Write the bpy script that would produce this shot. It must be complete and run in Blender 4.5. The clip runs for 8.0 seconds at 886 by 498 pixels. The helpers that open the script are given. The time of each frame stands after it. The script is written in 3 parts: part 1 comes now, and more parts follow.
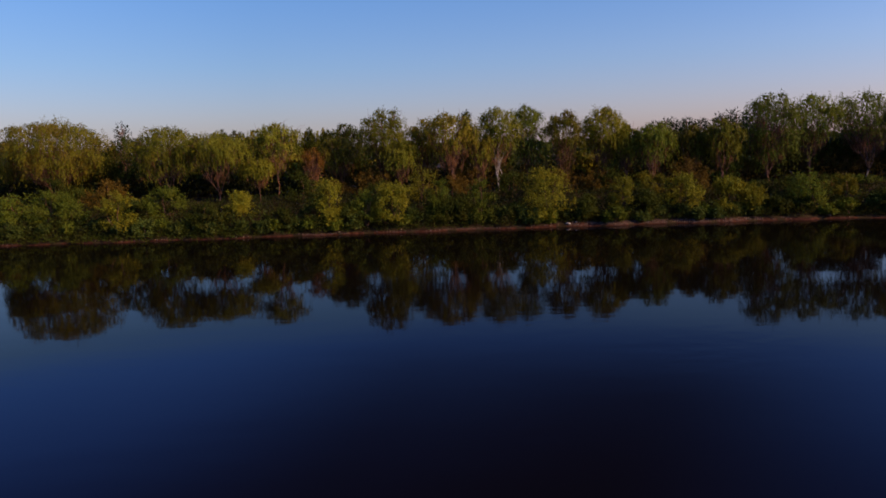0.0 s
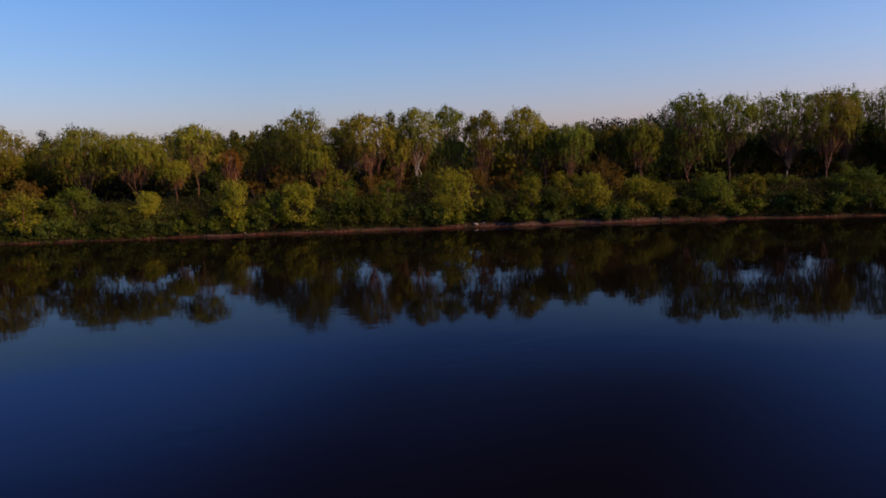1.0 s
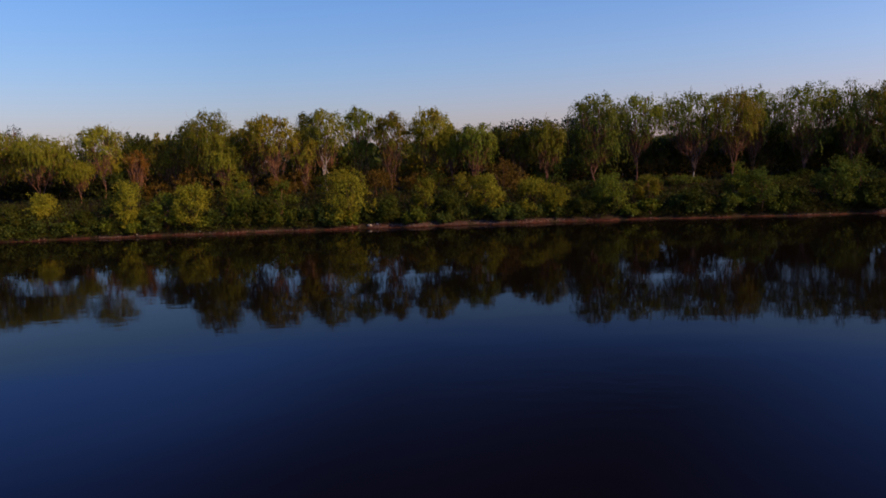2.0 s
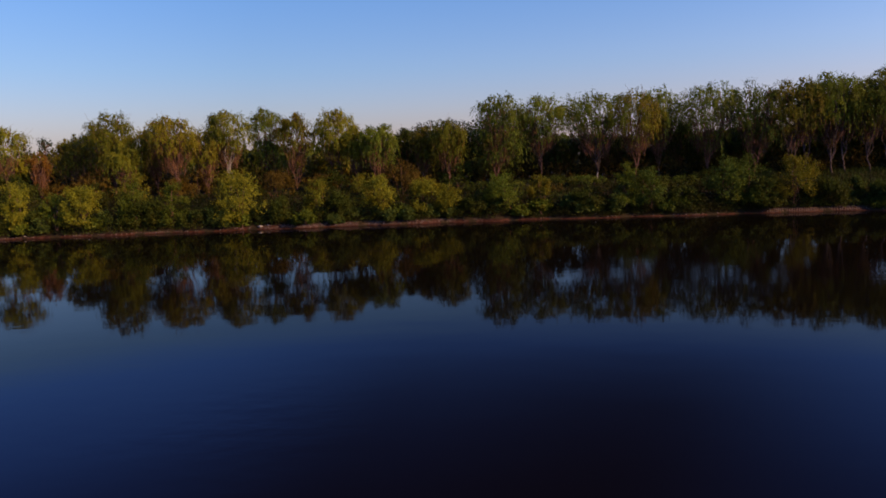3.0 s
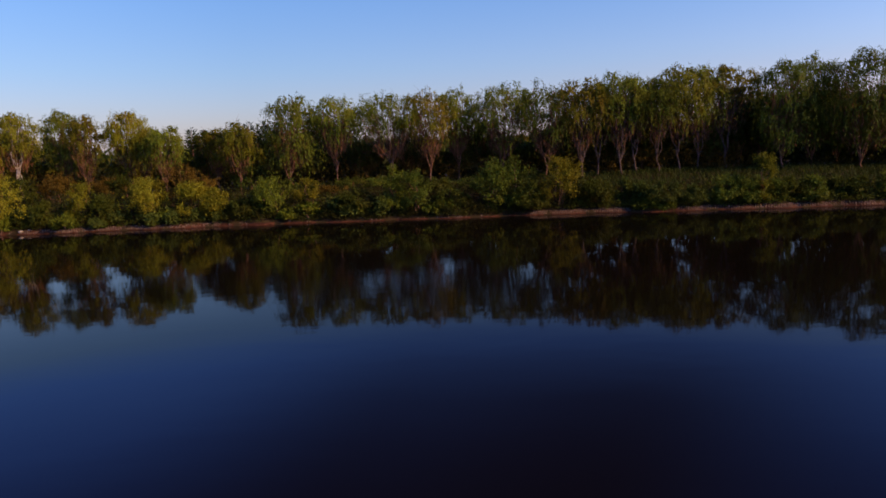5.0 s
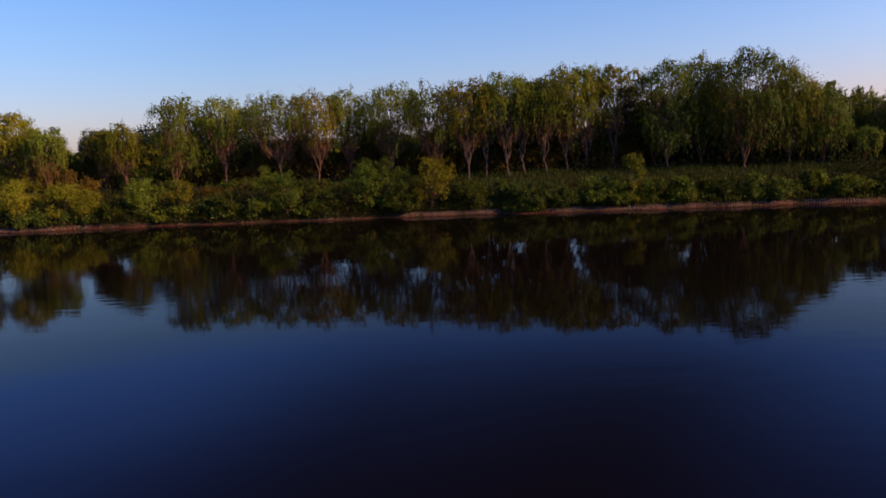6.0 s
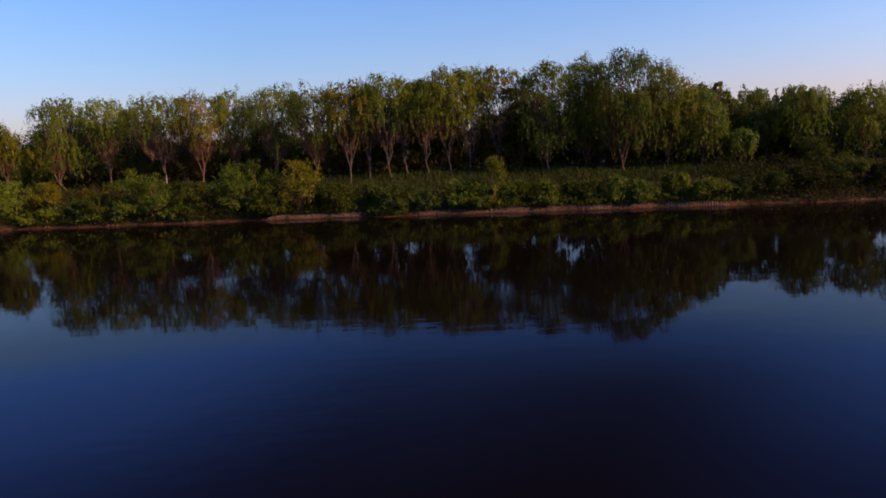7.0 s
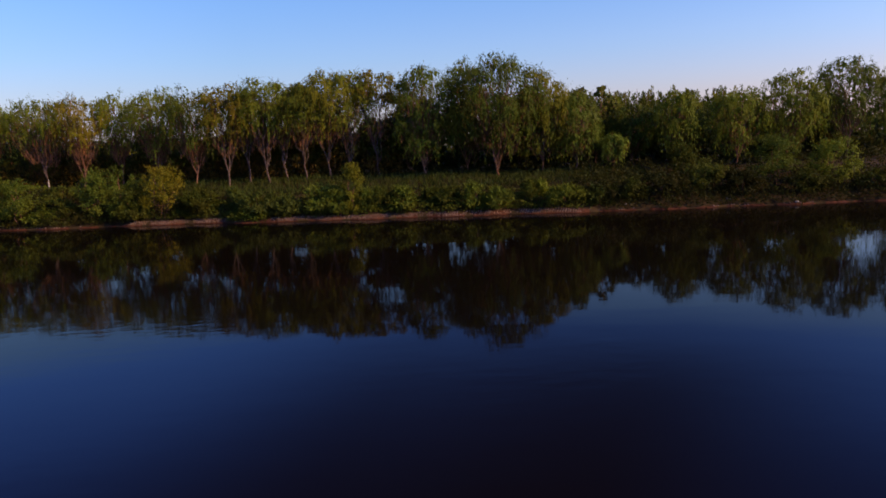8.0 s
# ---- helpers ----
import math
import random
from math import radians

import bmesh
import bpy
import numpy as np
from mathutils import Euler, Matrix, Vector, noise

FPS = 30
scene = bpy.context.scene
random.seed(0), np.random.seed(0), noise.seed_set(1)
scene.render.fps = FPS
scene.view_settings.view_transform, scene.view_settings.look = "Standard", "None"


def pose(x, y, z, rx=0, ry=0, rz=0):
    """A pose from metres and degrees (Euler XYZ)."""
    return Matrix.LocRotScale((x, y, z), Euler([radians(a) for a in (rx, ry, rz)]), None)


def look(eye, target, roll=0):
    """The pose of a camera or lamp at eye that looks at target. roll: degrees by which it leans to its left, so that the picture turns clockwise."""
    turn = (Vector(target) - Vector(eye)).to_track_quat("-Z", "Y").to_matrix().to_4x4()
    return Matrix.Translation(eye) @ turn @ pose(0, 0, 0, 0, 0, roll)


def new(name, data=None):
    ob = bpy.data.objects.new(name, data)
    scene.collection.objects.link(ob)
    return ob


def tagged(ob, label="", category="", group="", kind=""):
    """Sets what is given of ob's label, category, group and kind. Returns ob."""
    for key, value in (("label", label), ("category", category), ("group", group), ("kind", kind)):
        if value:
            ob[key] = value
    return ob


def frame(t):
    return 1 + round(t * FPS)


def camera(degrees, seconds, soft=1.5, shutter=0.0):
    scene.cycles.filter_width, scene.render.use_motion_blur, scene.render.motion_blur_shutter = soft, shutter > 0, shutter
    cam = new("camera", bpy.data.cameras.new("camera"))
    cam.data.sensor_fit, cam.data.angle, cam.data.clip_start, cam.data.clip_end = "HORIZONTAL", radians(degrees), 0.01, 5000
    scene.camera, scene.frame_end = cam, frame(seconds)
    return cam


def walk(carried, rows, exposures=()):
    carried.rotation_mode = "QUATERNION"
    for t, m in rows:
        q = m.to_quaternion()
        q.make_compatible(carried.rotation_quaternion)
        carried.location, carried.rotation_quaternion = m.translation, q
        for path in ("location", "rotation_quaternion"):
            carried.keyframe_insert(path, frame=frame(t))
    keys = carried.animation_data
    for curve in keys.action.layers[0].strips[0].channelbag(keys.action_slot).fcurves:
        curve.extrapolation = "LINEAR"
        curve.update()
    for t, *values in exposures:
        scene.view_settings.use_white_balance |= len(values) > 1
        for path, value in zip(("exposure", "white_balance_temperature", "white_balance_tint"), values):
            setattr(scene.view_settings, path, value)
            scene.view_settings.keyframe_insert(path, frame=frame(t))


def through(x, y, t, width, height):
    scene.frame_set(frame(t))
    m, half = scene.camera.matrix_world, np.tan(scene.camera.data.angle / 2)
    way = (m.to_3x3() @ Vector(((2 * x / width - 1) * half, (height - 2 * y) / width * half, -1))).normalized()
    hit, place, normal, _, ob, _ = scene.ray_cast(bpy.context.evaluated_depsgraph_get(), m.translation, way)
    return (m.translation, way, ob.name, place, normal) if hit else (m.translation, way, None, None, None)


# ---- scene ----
cam = camera(65.8, 8.0, soft=1.7)
ROWS = [
    (0, 0.00, 0.00, 5.40, 82.23, 1.70, -0.00),
    (0.5, 3.34, 0.02, 5.32, 82.24, 1.76, 0.17),
    (1, 6.90, 0.04, 5.22, 82.26, 1.80, 0.14),
    (1.5, 10.69, 0.06, 5.10, 82.30, 1.84, 0.09),
    (3, 22.43, 0.12, 4.63, 82.49, 2.04, -0.09),
    (3.5, 26.39, 0.26, 4.47, 82.51, 2.09, -0.26),
    (4, 30.40, 0.43, 4.37, 82.51, 2.15, -0.45),
    (5.5, 42.90, 0.97, 4.17, 82.33, 2.35, -1.07),
    (6, 47.29, 1.13, 4.14, 82.21, 2.39, -1.24),
    (6.5, 51.82, 1.20, 4.16, 82.05, 2.41, -1.34),
    (7, 56.44, 1.25, 4.21, 81.87, 2.41, -1.38),
    (7.5, 61.17, 1.24, 4.34, 81.73, 2.40, -1.31),
    (8, 66.00, 1.27, 4.46, 81.56, 2.39, -1.29),
]
walk(cam, [(t, pose(x, y, z, rx, ry, rz)) for t, x, y, z, rx, ry, rz in ROWS], exposures=[(0.0, 0.0, 6500, 10), (1.5, 0.07, 6520, 10), (3.5, 0.18, 6760, 11), (5.5, 0.33, 6840, 12), (7.0, 0.38, 6760, 12), (8.0, 0.43, 6600, 11)])

# ---- sky and sun ----
SUN_ELEVATION, SUN_AZIMUTH = 27.0, 115.5  # degrees; azimuth clockwise from +y
world = bpy.data.worlds.new("evening_sky")
scene.world = world
world.use_nodes = True
wn, wl = world.node_tree.nodes, world.node_tree.links
wn.clear()
sky = wn.new("ShaderNodeTexSky")
sky.sky_type, sky.sun_disc = "NISHITA", False
sky.sun_elevation, sky.sun_rotation = radians(SUN_ELEVATION), radians(SUN_AZIMUTH)
sky.altitude, sky.air_density, sky.dust_density, sky.ozone_density = 40, 1.0, 1.2, 2.5
bg, wo = wn.new("ShaderNodeBackground"), wn.new("ShaderNodeOutputWorld")
bg.inputs["Strength"].default_value = 0.098
# evening haze: lilac at the horizon, deeper blue above
wtc, wsep, wramp, wmul = wn.new("ShaderNodeTexCoord"), wn.new("ShaderNodeSeparateXYZ"), wn.new("ShaderNodeValToRGB"), wn.new("ShaderNodeMix")
wl.new(wtc.outputs["Generated"], wsep.inputs[0])
wl.new(wsep.outputs["Z"], wramp.inputs[0])
for place in (0.1, 0.2, 0.3, 0.4, 0.55):
    wramp.color_ramp.elements.new(place)
for stop, place, tint in zip(wramp.color_ramp.elements, (0.0, 0.06, 0.125, 0.225, 0.265, 0.52, 0.85), ((1.09, 0.83, 1.00), (1.02, 0.88, 1.07), (0.89, 0.97, 1.24), (0.80, 1.06, 1.48), (0.47, 0.86, 1.86), (0.18, 0.52, 1.6), (0.30, 0.46, 0.92))):
    stop.position, stop.color = place, (*tint, 1)
wmul.data_type, wmul.blend_type = "RGBA", "MULTIPLY"
wmul.inputs[0].default_value = 1.0
wl.new(sky.outputs[0], wmul.inputs[6])
wl.new(wramp.outputs[0], wmul.inputs[7])
# near the horizon the sky grows paler and pinker towards +x
wside, wpink = wn.new("ShaderNodeMapRange"), wn.new("ShaderNodeMix")
wside.inputs[1].default_value, wside.inputs[2].default_value = -0.25, 0.75
wl.new(wsep.outputs["X"], wside.inputs[0])
wpink.data_type, wpink.blend_type = "RGBA", "MULTIPLY"
wpink.inputs[7].default_value = (1.60, 1.41, 1.40, 1)
wlow, wfac = wn.new("ShaderNodeMapRange"), wn.new("ShaderNodeMath")
wlow.inputs[1].default_value, wlow.inputs[2].default_value = 0.42, 0.14
wl.new(wsep.outputs["Z"], wlow.inputs[0])
wfac.operation = "MULTIPLY"
wl.new(wside.outputs[0], wfac.inputs[0])
wl.new(wlow.outputs[0], wfac.inputs[1])
wl.new(wfac.outputs[0], wpink.inputs[0])
wl.new(wmul.outputs[2], wpink.inputs[6])
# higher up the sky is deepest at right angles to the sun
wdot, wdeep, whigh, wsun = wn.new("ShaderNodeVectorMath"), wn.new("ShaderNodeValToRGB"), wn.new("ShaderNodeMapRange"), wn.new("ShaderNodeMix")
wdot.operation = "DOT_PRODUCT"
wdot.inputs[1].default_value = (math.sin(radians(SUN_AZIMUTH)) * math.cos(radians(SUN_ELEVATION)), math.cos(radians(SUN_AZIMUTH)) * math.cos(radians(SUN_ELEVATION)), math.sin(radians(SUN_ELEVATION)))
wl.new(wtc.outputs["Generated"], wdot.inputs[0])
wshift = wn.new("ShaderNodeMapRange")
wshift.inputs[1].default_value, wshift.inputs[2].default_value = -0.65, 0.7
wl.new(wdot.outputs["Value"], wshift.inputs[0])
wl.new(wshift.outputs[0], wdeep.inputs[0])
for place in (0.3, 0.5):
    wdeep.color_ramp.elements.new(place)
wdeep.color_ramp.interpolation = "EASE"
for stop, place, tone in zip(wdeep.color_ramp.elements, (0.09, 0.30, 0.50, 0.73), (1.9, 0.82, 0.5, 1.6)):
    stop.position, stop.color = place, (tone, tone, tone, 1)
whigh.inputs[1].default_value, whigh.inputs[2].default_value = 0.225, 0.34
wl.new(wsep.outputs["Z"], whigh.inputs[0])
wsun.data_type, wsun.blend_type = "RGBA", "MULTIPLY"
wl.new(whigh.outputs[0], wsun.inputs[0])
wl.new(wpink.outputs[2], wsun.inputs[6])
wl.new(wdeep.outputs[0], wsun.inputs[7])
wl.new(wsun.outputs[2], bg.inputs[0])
wl.new(bg.outputs[0], wo.inputs[0])

sun_data = bpy.data.lights.new("sun", "SUN")
sun_data.energy, sun_data.angle, sun_data.color = 5.0, radians(0.6), (1.0, 0.66, 0.31)
az, el = radians(SUN_AZIMUTH), radians(SUN_ELEVATION)
to_sun = Vector((math.sin(az) * math.cos(el), math.cos(az) * math.cos(el), math.sin(el)))
sun = new("sun", sun_data)
sun.matrix_world = look(to_sun * 200, (0, 0, 0))


# ---- materials ----
def material(name):
    m = bpy.data.materials.new(name)
    m.use_nodes = True
    n = m.node_tree.nodes
    n.clear()
    return m, n, m.node_tree.links, n.new("ShaderNodeOutputMaterial")


def mixer(n, l, fac, a, b, mode="MIX"):
    x = n.new("ShaderNodeMix")
    x.data_type, x.blend_type = "RGBA", mode
    for sock, v in ((x.inputs[0], fac), (x.inputs[6], a), (x.inputs[7], b)):
        if hasattr(v, "links"):
            l.new(v, sock)
        elif isinstance(v, (int, float)):
            sock.default_value = v
        else:
            sock.default_value = (*v, 1)
    return x.outputs[2]


def noise_node(n, l, scale, detail=4, space="Object"):
    tc, t = n.new("ShaderNodeTexCoord"), n.new("ShaderNodeTexNoise")
    t.inputs["Scale"].default_value, t.inputs["Detail"].default_value = scale, detail
    l.new(tc.outputs[space], t.inputs["Vector"])
    return t.outputs["Fac"]


def ramp(n, l, value, a, b):
    r = n.new("ShaderNodeMapRange")
    r.inputs[1].default_value, r.inputs[2].default_value = a, b
    l.new(value, r.inputs[0])
    return r.outputs[0]


def leaf_material(name, dark, light, dry, through=0.34):
    """Leaves that differ one by one, in patches of a crown, and from plant to plant."""
    m, n, l, out = material(name)
    geo, info = n.new("ShaderNodeNewGeometry"), n.new("ShaderNodeObjectInfo")
    c = mixer(n, l, ramp(n, l, geo.outputs["Random Per Island"], -1.2, 2.2), dark, light)
    patch = ramp(n, l, noise_node(n, l, 0.55, 3), 0.42, 0.68)
    weak = n.new("ShaderNodeMath")
    weak.operation = "MULTIPLY"
    weak.inputs[1].default_value = 0.45
    l.new(patch, weak.inputs[0])
    c = mixer(n, l, weak.outputs[0], c, dry)
    hsv = n.new("ShaderNodeHueSaturation")
    r = n.new("ShaderNodeMapRange")
    r.inputs[3].default_value, r.inputs[4].default_value = 0.75, 1.25
    l.new(info.outputs["Random"], r.inputs[0])
    l.new(r.outputs[0], hsv.inputs["Value"])
    l.new(c, hsv.inputs["Color"])
    p, tr, mix = n.new("ShaderNodeBsdfPrincipled"), n.new("ShaderNodeBsdfTranslucent"), n.new("ShaderNodeMixShader")
    p.inputs["Roughness"].default_value = 0.55
    p.inputs["Specular IOR Level"].default_value = 0.05
    mix.inputs[0].default_value = through
    l.new(hsv.outputs[0], p.inputs["Base Color"])
    l.new(hsv.outputs[0], tr.inputs["Color"])
    l.new(p.outputs[0], mix.inputs[1])
    l.new(tr.outputs[0], mix.inputs[2])
    l.new(mix.outputs[0], out.inputs[0])
    return m


def rough_material(name, dark, light, fine, coarse, bump=0.4, rough=0.9, depth=0.02):
    m, n, l, out = material(name)
    f, c = noise_node(n, l, fine, 6), noise_node(n, l, coarse, 3)
    col = mixer(n, l, ramp(n, l, f, 0.3, 0.7), dark, light)
    tone = mixer(n, l, ramp(n, l, c, 0.35, 0.65), (0.7, 0.68, 0.66), (1.15, 1.1, 1.05))
    col = mixer(n, l, 1.0, col, tone, "MULTIPLY")
    p, b = n.new("ShaderNodeBsdfPrincipled"), n.new("ShaderNodeBump")
    p.inputs["Roughness"].default_value = rough
    p.inputs["Specular IOR Level"].default_value = 0.06
    b.inputs["Strength"].default_value, b.inputs["Distance"].default_value = bump, depth
    l.new(f, b.inputs["Height"])
    l.new(b.outputs[0], p.inputs["Normal"])
    l.new(col, p.inputs["Base Color"])
    l.new(p.outputs[0], out.inputs[0])
    return m


def water_material():
    m, n, l, out = material("river_water")
    tc, mp = n.new("ShaderNodeTexCoord"), n.new("ShaderNodeMapping")
    mp.inputs["Scale"].default_value = (0.5, 1.0, 1.0)
    l.new(tc.outputs["Object"], mp.inputs["Vector"])
    heights = []
    for scale, detail in ((0.35, 2), (2.6, 3)):
        t = n.new("ShaderNodeTexNoise")
        t.inputs["Scale"].default_value, t.inputs["Detail"].default_value = scale, detail
        l.new(mp.outputs[0], t.inputs["Vector"])
        heights.append(t.outputs["Fac"])
    # patches where a light breeze roughens the surface
    breeze = ramp(n, l, noise_node(n, l, 0.06, 2), 0.5, 0.68)
    b1, b2 = n.new("ShaderNodeBump"), n.new("ShaderNodeBump")
    b1.inputs["Strength"].default_value, b1.inputs["Distance"].default_value = 1.0, 0.008
    b2.inputs["Distance"].default_value = 0.006
    mul = n.new("ShaderNodeMath")
    mul.operation = "MULTIPLY_ADD"
    mul.inputs[1].default_value, mul.inputs[2].default_value = 0.85, 0.13
    l.new(breeze, mul.inputs[0])
    l.new(mul.outputs[0], b2.inputs["Strength"])
    l.new(heights[0], b1.inputs["Height"])
    l.new(heights[1], b2.inputs["Height"])
    l.new(b1.outputs[0], b2.inputs["Normal"])
    p = n.new("ShaderNodeBsdfPrincipled")
    p.inputs["Base Color"].default_value = (0.0034, 0.0022, 0.0014, 1)
    p.inputs["Roughness"].default_value = 0.036
    p.inputs["IOR"].default_value = 1.1
    l.new(b2.outputs[0], p.inputs["Normal"])
    l.new(p.outputs[0], out.inputs[0])
    return m


LEAF = {
    "W": leaf_material("willow_leaf", (0.082, 0.089, 0.0080), (0.212, 0.206, 0.0180), (0.185, 0.140, 0.013)),
    "Y": leaf_material("yellow_green_leaf", (0.106, 0.108, 0.0080), (0.246, 0.226, 0.0180), (0.24, 0.165, 0.013)),
    "G": leaf_material("green_leaf", (0.060, 0.082, 0.0085), (0.148, 0.170, 0.0165), (0.135, 0.120, 0.013)),
    "F": leaf_material("deep_green_leaf", (0.039, 0.058, 0.0080), (0.108, 0.138, 0.0155), (0.108, 0.090, 0.011)),
    # dark green for rear and low plants, part of their shade in the colour
    "D": leaf_material("shaded_green_leaf", (0.028, 0.037, 0.0055), (0.070, 0.083, 0.0095), (0.080, 0.060, 0.009)),
    "B": leaf_material("olive_brown_leaf", (0.074, 0.073, 0.0065), (0.165, 0.150, 0.0130), (0.175, 0.088, 0.012)),
    "O": leaf_material("rust_leaf", (0.104, 0.042, 0.0070), (0.198, 0.085, 0.0120), (0.156, 0.100, 0.012)),
    "A": leaf_material("amber_leaf", (0.086, 0.083, 0.0065), (0.190, 0.162, 0.0130), (0.18, 0.108, 0.012)),
    "R": leaf_material("dry_russet_leaf", (0.074, 0.043, 0.0075), (0.160, 0.096, 0.0140), (0.130, 0.084, 0.013)),
    # ordinary leaves in a near-black tone: shade put into the colour
    "I": leaf_material("shade_darkened_leaf", (0.015, 0.016, 0.0040), (0.037, 0.041, 0.0070), (0.044, 0.028, 0.007)),
    "H": leaf_material("broad_green_leaf", (0.036, 0.053, 0.0090), (0.096, 0.116, 0.0200), (0.075, 0.075, 0.014)),
    "N": leaf_material("conifer_needle", (0.008, 0.016, 0.005), (0.021, 0.032, 0.009), (0.025, 0.028, 0.007), 0.1),
}
TWIG = rough_material("reddish_twig", (0.10, 0.045, 0.024), (0.22, 0.108, 0.058), 6, 0.8)
BARK = rough_material("willow_bark", (0.082, 0.040, 0.026), (0.21, 0.112, 0.074), 9, 1.5)
GREY_BARK = rough_material("greyish_bark", (0.05, 0.033, 0.027), (0.135, 0.093, 0.077), 8, 1.4)
PALE_BARK = rough_material("pale_bark", (0.20, 0.16, 0.13), (0.44, 0.38, 0.33), 7, 1.2)
GROUND = rough_material("river_bank_earth", (0.022, 0.014, 0.007), (0.045, 0.030, 0.014), 1.4, 0.15, 0.6, 0.95, 0.08)
BLOCK = rough_material("worn_revetment_concrete", (0.062, 0.039, 0.029), (0.17, 0.113, 0.084), 5, 0.6, 0.4, 0.85)
MUD = rough_material("wet_red_earth", (0.024, 0.009, 0.006), (0.078, 0.029, 0.016), 4, 0.35, 0.7, 0.7, 0.05)
STONE = rough_material("pale_stone", (0.25, 0.2, 0.16), (0.46, 0.38, 0.32), 9, 2)
GRASS = leaf_material("bank_grass", (0.017, 0.025, 0.0045), (0.040, 0.050, 0.008), (0.042, 0.038, 0.008), 0.2)
WATER = water_material()


# ---- geometry helpers ----
def polygons(name, verts, corners):
    """A mesh of loose faces with the same number of corners each; verts holds them one after another."""
    me = bpy.data.meshes.new(name)
    n = len(verts)
    me.vertices.add(n)
    me.vertices.foreach_set("co", np.ascontiguousarray(verts, dtype=np.float32).ravel())
    me.loops.add(n)
    me.loops.foreach_set("vertex_index", np.arange(n, dtype=np.int32))
    me.polygons.add(n // corners)
    me.polygons.foreach_set("loop_start", np.arange(0, n, corners, dtype=np.int32))
    me.update(calc_edges=True)
    return me


def part(name, me, mat, parent=None, label=""):
    ob = new(name, me)
    me.materials.append(mat)
    if parent is not None:
        ob.parent = parent
    if label:
        tagged(ob, label)
    return ob


def unit(v):
    return v / np.maximum(np.linalg.norm(v, axis=-1, keepdims=True), 1e-9)


def leaves(rng, at, way, length, width, facing=None):
    """One kite-shaped leaf at each place, pointing along its way and turned roughly towards facing."""
    n = len(at)
    way = unit(way)
    turn = rng.normal(size=(n, 3))
    if facing is not None:
        turn = turn * 0.33 + unit(facing)
    side = unit(np.cross(way, turn))
    ln = (length * rng.uniform(0.6, 1.3, n))[:, None]
    wd = (width * rng.uniform(0.6, 1.3, n))[:, None]
    mid = at + way * ln * 0.45
    v = np.stack([at, mid + side * wd * 0.5, at + way * ln, mid - side * wd * 0.5], 1)
    return v.reshape(-1, 3)


def tubes(paths, sides=6):
    """Tapered limbs: each path is (points, radii)."""
    verts, faces = [], []
    for pts, rad in paths:
        pts = np.asarray(pts, float)
        tan = unit(np.gradient(pts, axis=0))
        ref = np.array([0.31, 0.95, 0.05])
        a = unit(np.cross(tan, ref))
        b = np.cross(tan, a)
        start = len(verts)
        for p, r, u, w in zip(pts, rad, a, b):
            for k in range(sides):
                t = 2 * math.pi * k / sides
                verts.append(p + r * (math.cos(t) * u + math.sin(t) * w))
        for i in range(len(pts) - 1):
            for k in range(sides):
                q = start + i * sides
                faces.append((q + k, q + (k + 1) % sides, q + sides + (k + 1) % sides, q + sides + k))
        faces.append(tuple(start + (len(pts) - 1) * sides + k for k in range(sides)))
    me = bpy.data.meshes.new("limb")
    me.from_pydata([tuple(v) for v in verts], [], faces)
    me.polygons.foreach_set("use_smooth", [True] * len(me.polygons))
    me.update()
    return me


def bend(rng, a, b, sag, n=6, wobble=0.04):
    """A bowed line from a to b, rising first when sag is positive."""
    a, b = np.asarray(a, float), np.asarray(b, float)
    t = np.linspace(0, 1, n)[:, None]
    mid = (a + b) / 2 + np.array([0, 0, sag])
    p = (1 - t) ** 2 * a + 2 * t * (1 - t) * mid + t ** 2 * b
    p[1:-1] += rng.normal(size=(n - 2, 3)) * wobble * np.linalg.norm(b - a)
    return p


# ---- terrain ----
SHORE_X = (-3000, -60, -24, -8, 9, 28, 40, 48, 57, 67, 79, 86, 95, 130, 3000)
SHORE_Y = (47.3, 47.3, 47.8, 48.6, 49.4, 49.6, 48.6, 48.3, 46.7, 45.6, 44.2, 43.9, 43.4, 42.5, 42.5)


def shore(x):
    return np.interp(x, SHORE_X, SHORE_Y) + 0.18 * np.sin(x * 0.9) + 0.12 * np.sin(x * 2.3 + 1)


def edge(x):
    """The width of the stone edge of the bank."""
    return np.interp(x, [-12, -9, 3, 6, 9, 23, 24, 28, 30, 44.8, 45.4, 52, 52.6, 54.8, 55.3, 67.6, 67.9, 68.2, 75.4, 77], [0.11, 0.2, 0.2, 0.13, 0.40, 0.40, 0.26, 0.22, 0.08, 0.08, 0.42, 0.42, 0.06, 0.06, 0.42, 0.42, 0.12, 0.42, 0.42, 0.12])


def ground_z(x, y):
    d, e = y - shore(x), edge(x)
    z = np.where(d < 0, np.interp(d, [-60, -4, -0.3, 0], [-3.0, -1.2, -0.12, 0]), d * 0.52)
    far = np.interp(d, [1.0, 4.5, 8.5, 16, 60, 140, 3500], [0.6, 1.6, 2.3, 2.4, 2.4, 2.8, 3.0])
    inland = np.minimum(1, np.maximum(0, (d - e) / 0.9))
    z = np.where(d > e, e * 0.52 + (far - e * 0.52) * inland, z)
    return z + np.where(d > 1.5, 0.12 * np.sin(x * 0.45 + y * 0.3) * np.sin(y * 0.6 - x * 0.17), 0)


def sheet(name, xs, ys, height):
    gx, gy = np.meshgrid(xs, ys)
    gz = height(gx, gy)
    nx, ny = len(xs), len(ys)
    me = bpy.data.meshes.new(name)
    quads = [(j * nx + i, j * nx + i + 1, (j + 1) * nx + i + 1, (j + 1) * nx + i) for j in range(ny - 1) for i in range(nx - 1)]
    me.from_pydata(np.stack([gx, gy, gz], -1).reshape(-1, 3).tolist(), [], quads)
    me.polygons.foreach_set("use_smooth", [True] * len(quads))
    me.update()
    return me


